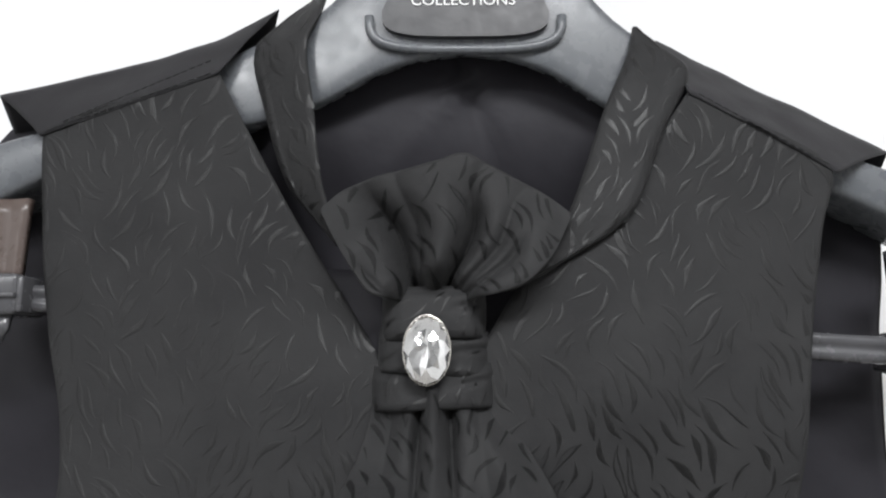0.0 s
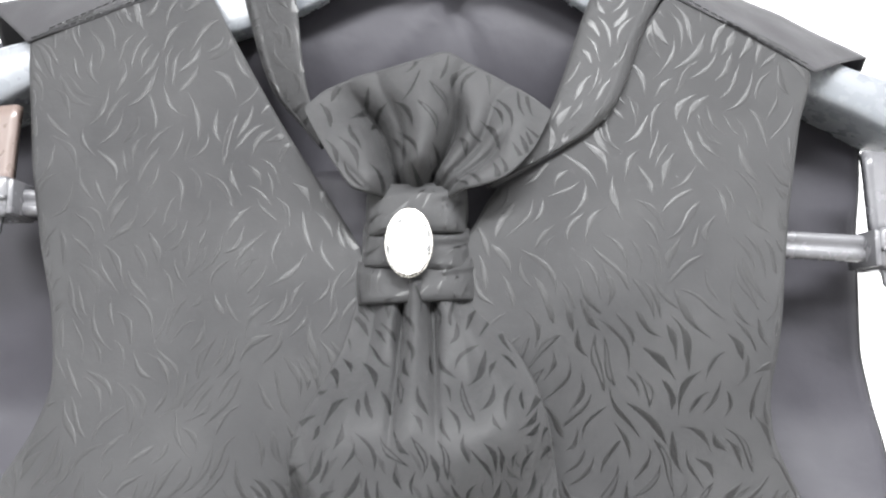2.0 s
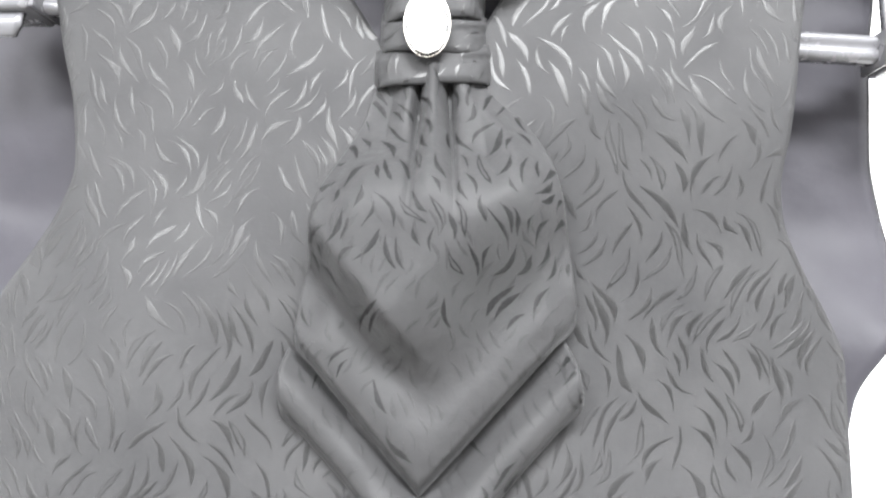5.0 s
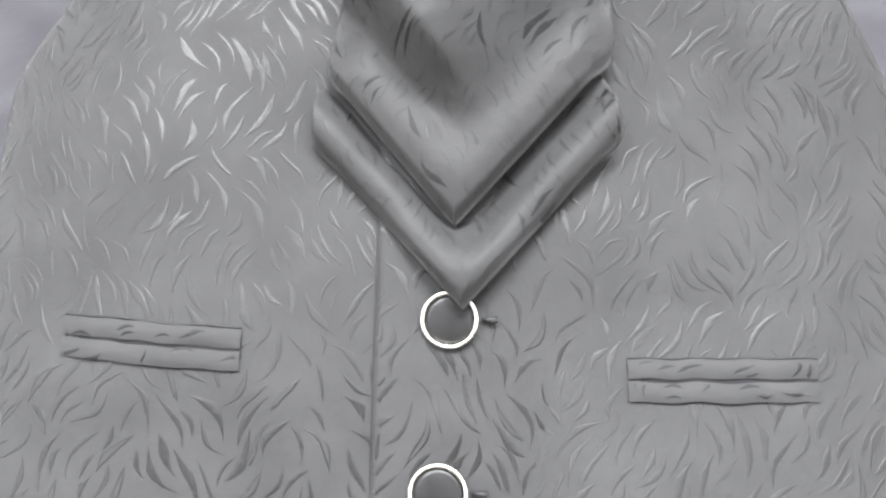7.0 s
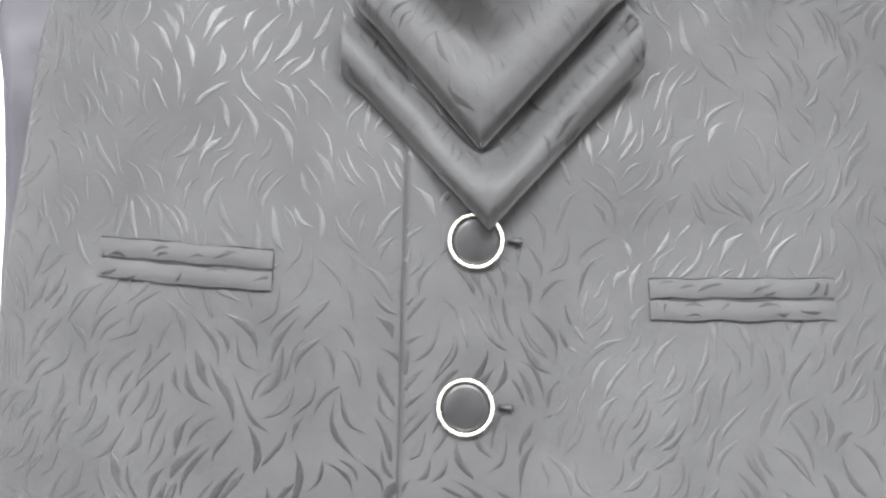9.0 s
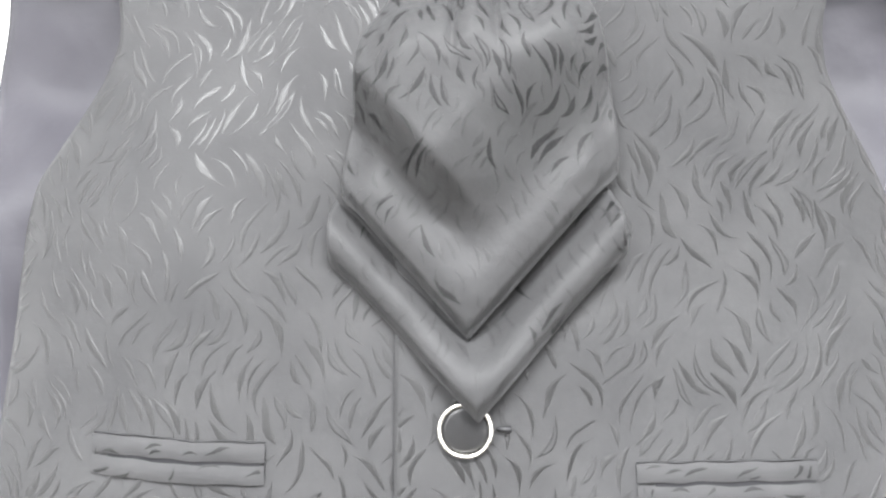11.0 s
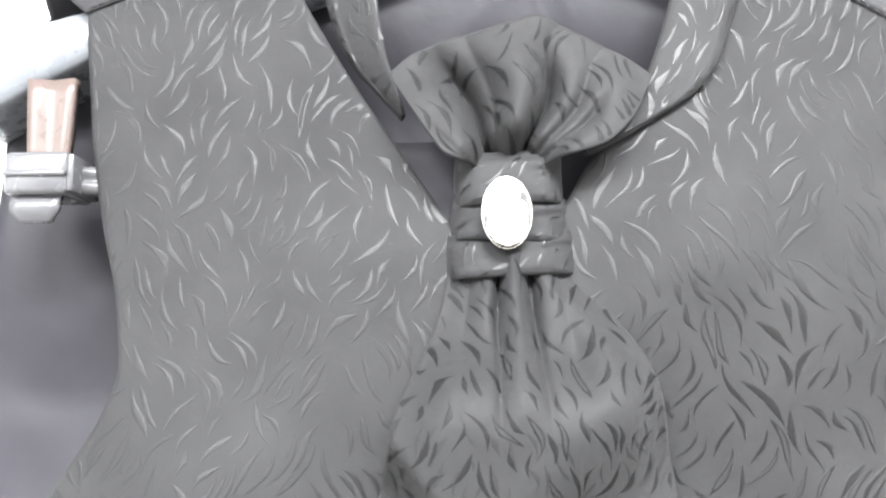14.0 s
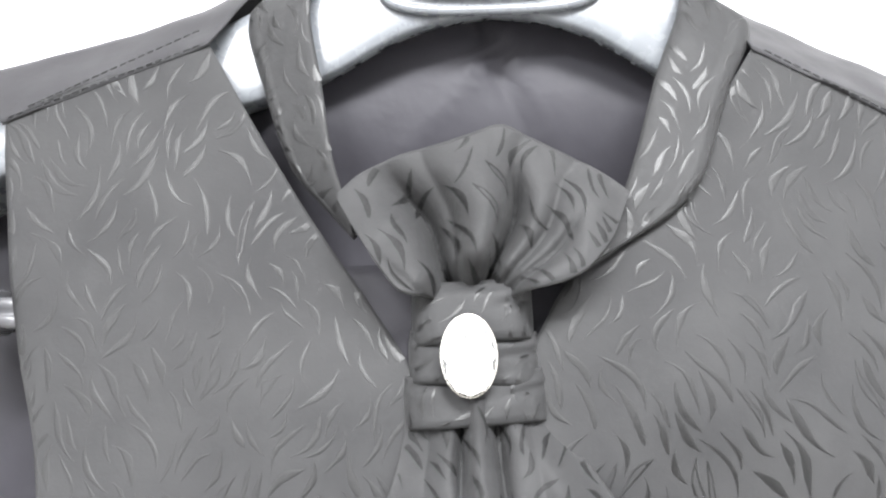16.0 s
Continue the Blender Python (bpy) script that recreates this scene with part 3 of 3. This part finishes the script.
def button(x, z, tilt):
    y = front_right.depth(x, z) - 0.0005
    rim = lathe([(0.0060, 0.0), (0.0101, -0.0006), (0.0107, -0.0018), (0.0106, -0.0027), (0.0101, -0.0033), (0.0095, -0.0032), (0.0090, -0.0025), (0.0089, -0.0012)])
    bmesh.ops.rotate(rim, cent=(0, 0, 0), matrix=Matrix.Rotation(radians(tilt), 3, "X"), verts=rim.verts[:])
    bmesh.ops.translate(rim, vec=(x, y, z), verts=rim.verts[:])
    bmesh.ops.recalc_face_normals(rim, faces=rim.faces[:])
    b = part("button", rim, SILVER, vest, "black button with a silver rim")
    dome = lathe([(0.0090, -0.0010), (0.0087, -0.0016), (0.0070, -0.0020), (0.0040, -0.0023), (0.0012, -0.0024), (0.0001, -0.0024)])
    bmesh.ops.rotate(dome, cent=(0, 0, 0), matrix=Matrix.Rotation(radians(tilt), 3, "X"), verts=dome.verts[:])
    bmesh.ops.translate(dome, vec=(x, y, z), verts=dome.verts[:])
    part("centre", dome, DOME, b, "dark domed centre")
    hx = x + 0.0148
    part("buttonhole", tube([(hx - 0.003, y + 0.0002, z + 0.0003), (hx, y, z), (hx + 0.0026, y + 0.0002, z)], [0.0006, 0.0011, 0.0013], 6), THREAD, b, "sewn buttonhole end")


button(-0.003, 1.186, 2)
button(-0.006, 1.1250, -2)
button(-0.007, 1.057, 0)

# ---- the cravat ----
cravat = thing("cravat", (0, -0.004, 1.30), "black jacquard pre-tied cravat with an oval crystal, worn over the waistcoat", "cravat")


def neck_band(left, right, low, high, depth_line, fold, seed):
    """A flat neck band with a folded border along one edge."""
    back_of = line(depth_line)

    def depth(x, z):
        a, b = band.left(z), band.right(z)
        u = min(max((x - a) / max(b - a, 0.001), 0.0), 1.0)
        border = smooth(0.74, 0.80, u) if fold else smooth(0.2, 0.14, u)
        return back_of(z) - 0.0016 * (1 - abs(2 * u - 1) ** 6) - 0.0008 * border * math.sin(math.pi * min(u + 0.02, 1)) ** 0.3 + wave(x, z, 45, 0.0016, seed) + (0.0 if fold else 0.009 * (1 - u))

    band = Sheet(left, right, low, high, depth)
    p = part("neck_band", band.mesh(22, 60), CRAVAT, cravat, "black patterned neck band with a folded border", thick=0.0016)
    part("weave_mark", strokes(band, seed, (-0.085, 0.11, low, high), step=(0.0045, 0.0055), size=(0.010, 0.018)), STROKE, p, "raised satin brush strokes", kind="stuff")


neck_band([(1.565, -0.050), (1.546, -0.069), (1.531, -0.0800), (1.500, -0.0725), (1.470, -0.0625), (1.451, -0.0475), (1.442, -0.0397)],
          [(1.565, -0.046), (1.546, -0.050), (1.531, -0.0545), (1.500, -0.0500), (1.470, -0.0458), (1.451, -0.0405), (1.442, -0.0390)],
          1.442, 1.565, [(1.44, 0.004), (1.50, 0.006), (1.53, 0.010), (1.565, 0.022)], False, 21)
neck_band([(1.540, 0.0865), (1.527, 0.0830), (1.498, 0.0705), (1.456, 0.0555), (1.437, 0.0460), (1.423, 0.0290)],
          [(1.540, 0.0870), (1.530, 0.0960), (1.516, 0.1065), (1.489, 0.0945), (1.457, 0.0815), (1.446, 0.0720), (1.436, 0.0560), (1.427, 0.0400), (1.423, 0.0310)],
          1.423, 1.540, [(1.42, -0.006), (1.44, -0.0055), (1.47, -0.003), (1.50, 0.001), (1.52, 0.006), (1.54, 0.018)], True, 22)


# the gathered fan above the knot
KX, KZ = 0.0015, 1.4200
fan_top = line([(-0.0425, 1.4535), (-0.034, 1.4610), (-0.0165, 1.4680), (-0.008, 1.4695), (0.002, 1.4725), (0.0125, 1.4760), (0.022, 1.4720), (0.032, 1.4665), (0.042, 1.4610),
                (0.0545, 1.4515)])
fan_low = line([(-0.0425, 1.4520), (-0.036, 1.440), (-0.0285, 1.428), (-0.021, 1.4195), (0.0, 1.4165), (0.022, 1.4190), (0.034, 1.4225), (0.046, 1.434), (0.0545, 1.4505)])


FAN_LOBES = ((-1.12, 0.80, 1.0), (-0.30, 0.22, 0.55), (0.06, 0.30, 1.08), (0.46, 0.22, 0.72), (1.02, 0.46, 1.05), (1.50, 0.22, 0.7))


def fan_depth(x, z):
    """Rounded lobes that spread from the knot, with sharp valleys between them."""
    dx, dz = x - KX, z - KZ + 0.013
    a, r = math.atan2(dx, max(dz, 0.001)), math.hypot(dx, dz)
    bent = a + 0.05 * math.sin(r * 130)
    lobe = max(amp * math.sqrt(max(0.0, 1 - ((bent - c) / w) ** 2)) for c, w, amp in FAN_LOBES)
    flat = 0.72 * smooth(0.040, 0.076, r)
    shape = lobe * (1 - flat) + 0.95 * flat
    body = 0.002 + 0.0185 * smooth(0.009, 0.025, r) - 0.0095 * smooth(0.040, 0.073, r)
    crease = 0.0125 * math.exp(-abs(bent + 0.40) / 0.095) * (1 - smooth(0.042, 0.066, r)) + 0.0115 * math.exp(-abs(bent - 0.34) / 0.075) * (1 - smooth(0.040, 0.062, r)) + 0.0060 * math.exp(-abs(bent - 0.78) / 0.06) * (1 - smooth(0.036, 0.056, r)) + 0.0025 * math.exp(-abs(bent + 0.95) / 0.05) * (1 - smooth(0.024, 0.04, r))
    return -(body * (0.12 + 0.88 * shape) - crease) + wave(x, z, 55, 0.0012, 3.0) + wave(x, z, 130, 0.0003, 5.0)


fan = Sheet([(1.41, -0.0425), (1.50, -0.0425)], [(1.41, 0.0545), (1.50, 0.0545)], 1.41, 1.485, fan_depth)
fan.inside = lambda x, z, rim=0.0008: -0.0415 < x < 0.0535 and fan_low(x) + rim < z < fan_top(x) - rim
fan_bm = bmesh.new()
fan_rows = []
for i in range(111):
    fx = -0.0425 + 0.097 * i / 110
    fan_rows.append([(fx, fan_depth(fx, z), z) for z in np.linspace(fan_low(fx), fan_top(fx), 46)])
grid(fan_bm, fan_rows)
fan_part = part("fan", fan_bm, CRAVAT, cravat, "gathered pleated cloth above the knot", thick=0.0012)
part("weave_mark", strokes(fan, 31, (-0.045, 0.056, 1.415, 1.48), step=(0.0066, 0.0080), width=0.0018, size=(0.011, 0.019)), STROKE_LOW_SHEEN, fan_part, "raised satin brush strokes", kind="stuff")


# the knot: three wraps one over another
def knot_wrap(z_top, z_low, slope, left, right, front, seed):
    mid, half = (left + right) / 2, (right - left) / 2

    def depth(x, z):
        u = min(max((x - mid) / half, -1), 1)
        zt, zl = z_top + slope * x, z_low + slope * x
        v = min(max((zt - z) / (zt - zl), 0.0), 1.0)
        side = max(0.0, 1 - abs(u) ** 5.0) ** 0.5
        lip = 0.0032 * v ** 0.7 * (1 - 0.4 * smooth(0.86, 1.0, v)) - 0.0024 * (1 - smooth(0.0, 0.25, v))
        crease = 0.0016 * bell(v + 0.25 * u, 0.55, 0.07) * bell(u, 0.75, 0.3) + 0.0012 * bell(v - 0.3 * u, 0.4, 0.08) * bell(u, -0.8, 0.25)
        return 0.004 - (front + 0.005) * side - lip * side + crease + wave(x, z, 90, 0.0011, seed)

    bm = bmesh.new()
    rows = []
    for j in range(17):
        v = j / 16
        row = []
        for i in range(45):
            t = math.pi * (i / 44 - 0.5)
            x = mid + math.sin(t) * half * (1 - 0.05 * abs(2 * v - 1) ** 2)
            z = z_top + slope * x + (z_low - z_top) * v + 0.0012 * (1 - math.cos(t)) * (1 if v < 0.5 else 0.3)
            row.append((x, depth(x, z), z))
        rows.append(row)
    grid(bm, rows)
    p = part("knot_wrap", bm, CRAVAT, cravat, "satin wrap of the knot", thick=0.0012)
    s = Sheet([(1.3, left), (1.5, left)], [(1.3, right), (1.5, right)], 1.3, 1.5, depth)
    s.inside = lambda x, z, rim=0: left + 0.002 < x < right - 0.002 and z_low + slope * x + 0.0007 < z < z_top + slope * x - 0.0022
    part("weave_mark", strokes(s, int(seed), (left, right, z_low, z_top), lean=0.6, step=(0.006, 0.006), size=(0.007, 0.013), width=0.0016), STROKE, p,
         "raised satin brush strokes", kind="stuff")


knot_wrap(1.4235, 1.4030, 0.03, -0.0195, 0.0220, 0.0085, 41)
knot_wrap(1.4065, 1.3895, -0.05, -0.0208, 0.0235, 0.0085, 42)
knot_wrap(1.3930, 1.3765, 0.04, -0.0230, 0.0258, 0.0090, 43)


# the two pointed tails below the knot
def hem(corner, tip, side=0.0):
    """A straight lower edge from a corner to just above the tip, as (height, x) pairs."""
    return [(corner[1] + (tip[1] - corner[1]) * k / 6, corner[0] + (tip[0] + side - corner[0]) * k / 6) for k in range(7)]


def rim_gap(x, z, corner_l, corner_r, tip, both=False):
    """Distance inwards from the two lower edges."""
    def off(a, b):
        d = Vector((b[0] - a[0], b[1] - a[1])).normalized()
        return (x - a[0]) * -d.y + (z - a[1]) * d.x
    a, b = off(corner_l, tip), off(tip, corner_r)
    if both:
        return a, b
    h = max(0.012 - abs(a - b), 0.0) / 0.012
    return min(a, b) - h * h * 0.003 * smooth(0.0, 0.012, min(a, b))


A_L, A_R, A_T = (-0.050, 1.2760), (0.0575, 1.2850), (-0.0018, 1.2198)
B_L, B_R, B_T = (-0.0555, 1.2505), (0.0600, 1.2540), (0.0018, 1.1895)


def tail_front(x, z):
    e = rim_gap(x, z, A_L, A_R, A_T)
    a, b = rim_gap(x, z, A_L, A_R, A_T, True)
    h = 0.0140 + 0.0245 * smooth(0.020, 0.037, a) * smooth(0.014, 0.056, b) * (1 - 0.9 * smooth(1.320, 1.368, z)) - 0.0040 * smooth(1.350, 1.376, z)
    h += 0.0048 * bell(e, 0.010, 0.011) - 0.0035 * (1 - smooth(0.0, 0.004, e))
    h += 0.0030 * bell(z, 1.338, 0.014) * max(0.0, 1 - (abs(x - 0.004) / 0.05) ** 2)
    h -= 0.0022 * bell(x, 0.012, 0.012) * bell(z, 1.300, 0.012)
    near = smooth(1.312, 1.372, z)
    spread = 1 + (1.379 - z) * 9
    for c, w, d in ((-0.0046, 0.0012, 0.0100), (0.0066, 0.0013, 0.0100), (-0.0145, 0.0016, 0.0012), (0.0165, 0.0018, 0.0012)):
        h -= d * near * math.exp(-abs(x - c * spread - 0.001) / (w * (0.7 + 0.6 * spread)))
    h += 0.003 * near * bell(x, 0.0012, 0.004)
    h -= 0.0055 * bell(x, -0.014, 0.009) * bell(z, 1.353, 0.010) + 0.0050 * bell(x, 0.020, 0.007) * bell(z, 1.347, 0.010)
    half_l, half_r = smooth(0, 0.018, x - tail_a.left(z)), smooth(0, 0.016, tail_a.right(z) - x)
    h -= 0.0075 * (1 - min(half_l, half_r)) * smooth(1.27, 1.29, z)
    return -h + wave(x, z, 40, 0.0008, 6.0) + wave(x, z, 120, 0.00025, 8.0)


tail_a = Sheet([(1.385, -0.0205), (1.375, -0.0225), (1.36, -0.0265), (1.345, -0.033), (1.332, -0.0395), (1.313, -0.0440), (1.295, -0.0480), *hem(A_L, A_T)],
               [(1.385, 0.0225), (1.375, 0.0275), (1.36, 0.0390), (1.345, 0.0470), (1.326, 0.0525), (1.305, 0.0555), *hem(A_R, A_T, 0.0004)],
               A_T[1], 1.385, tail_front)


def tail_rear(x, z):
    e = rim_gap(x, z, B_L, B_R, B_T)
    h = 0.0100 + 0.0052 * bell(e, 0.0075, 0.0075) - 0.0055 * smooth(0.011, 0.021, e) - 0.003 * (1 - smooth(0.0, 0.004, e)) + 0.0088 * smooth(1.230, 1.196, z)
    h -= 0.001 * bell(x, -0.035, 0.006) * bell(z, 1.262, 0.02)
    return -h + wave(x, z, 45, 0.0007, 16.0) + 0.006 * smooth(1.285, 1.31, z)


tail_b = Sheet([(1.31, -0.036), (1.285, -0.0495), (1.265, -0.0548), *hem(B_L, B_T)],
               [(1.31, 0.045), (1.285, 0.0510), (1.268, 0.0572), *hem(B_R, B_T, 0.0004)], B_T[1], 1.31, tail_rear)
for sheet, seed, label, wide in ((tail_a, 51, "upper pointed tail with a gathered top", 90), (tail_b, 52, "lower pointed tail with a rolled hem", 70)):
    p = part("tail", sheet.mesh(wide, 110), CRAVAT, cravat, label, thick=0.0016)
    part("weave_mark", strokes(sheet, seed, (-0.06, 0.065, 1.19, 1.385), step=(0.0050, 0.0062), width=0.0018, size=(0.009, 0.016), sparse=1.306), STROKE_LOW_SHEEN, p, "raised satin brush strokes", kind="stuff")
    part("weave_mark", strokes(sheet, seed + 10, (-0.06, 0.065, 1.19, 1.325), step=(0.0056, 0.0060), width=0.0013, size=(0.007, 0.013), proud=0.00006), STROKE_FAINT, p,
         "faint satin brush strokes", kind="stuff")


backing = Sheet([(1.31, -0.032), (1.433, -0.047)], [(1.31, 0.034), (1.433, 0.045)], 1.315, 1.432, lambda x, z: 0.0035 + wave(x, z, 40, 0.0012, 5.0) + 0.004 * smooth(1.41, 1.43, z))
part("backing", backing.mesh(24, 24), LINING, cravat, "plain dark backing cloth behind the knot", thick=0.001)


# ---- the crystal on the knot ----
def crystal():
    bm = bmesh.new()
    rnd = random.Random(5)
    cx, cz, y0 = -0.0008, 1.3988, -0.0165
    levels = [(1.0, 0.0, 0), (1.0, -0.0010, 0), (0.82, -0.0026, 1), (0.58, -0.0036, 0), (0.30, -0.0041, 1)]
    n = 12
    rings = []
    for level, (scale, dy, shift) in enumerate(levels):
        ring = []
        for k in range(n):
            a = 2 * math.pi * (k + shift / 2) / n
            jit = rnd.uniform(-0.0005, 0.0005) if level > 1 else 0.0
            ring.append(bm.verts.new((cx + 0.0086 * scale * math.cos(a), y0 + dy + jit, cz + 0.0128 * scale * math.sin(a))))
        rings.append(ring)
    for a, b, shift in zip(rings, rings[1:], (None, 0, 1, 0)):
        for k in range(n):
            q = (k + 1) % n
            if shift is None:
                bm.faces.new((a[k], a[q], b[q], b[k]))
            elif shift == 0:
                bm.faces.new((a[k], a[q], b[k]))
                bm.faces.new((a[q], b[q], b[k]))
            else:
                bm.faces.new((a[k], a[q], b[q]))
                bm.faces.new((a[k], b[q], b[k]))
    top = bm.verts.new((cx + 0.0006, y0 - 0.0042, cz + 0.001))
    for k in range(n):
        bm.faces.new((rings[-1][k], rings[-1][(k + 1) % n], top))
    bm.faces.new(rings[0][::-1])
    bmesh.ops.rotate(bm, cent=(cx, y0, cz), matrix=Matrix.Rotation(radians(-7), 3, "X"), verts=bm.verts[:])
    bmesh.ops.recalc_face_normals(bm, faces=bm.faces[:])
    return bm


stone = part("crystal", crystal(), CRYSTAL, cravat, "clear faceted oval crystal", smooth=False)
ring_pts = [(-0.0008 + 0.0087 * math.cos(a), -0.0165, 1.3988 + 0.0129 * math.sin(a)) for a in np.linspace(0, 2 * math.pi, 49)]
part("setting", tube(ring_pts, 0.0005, 6, False), SILVER, stone, "thin silver setting")
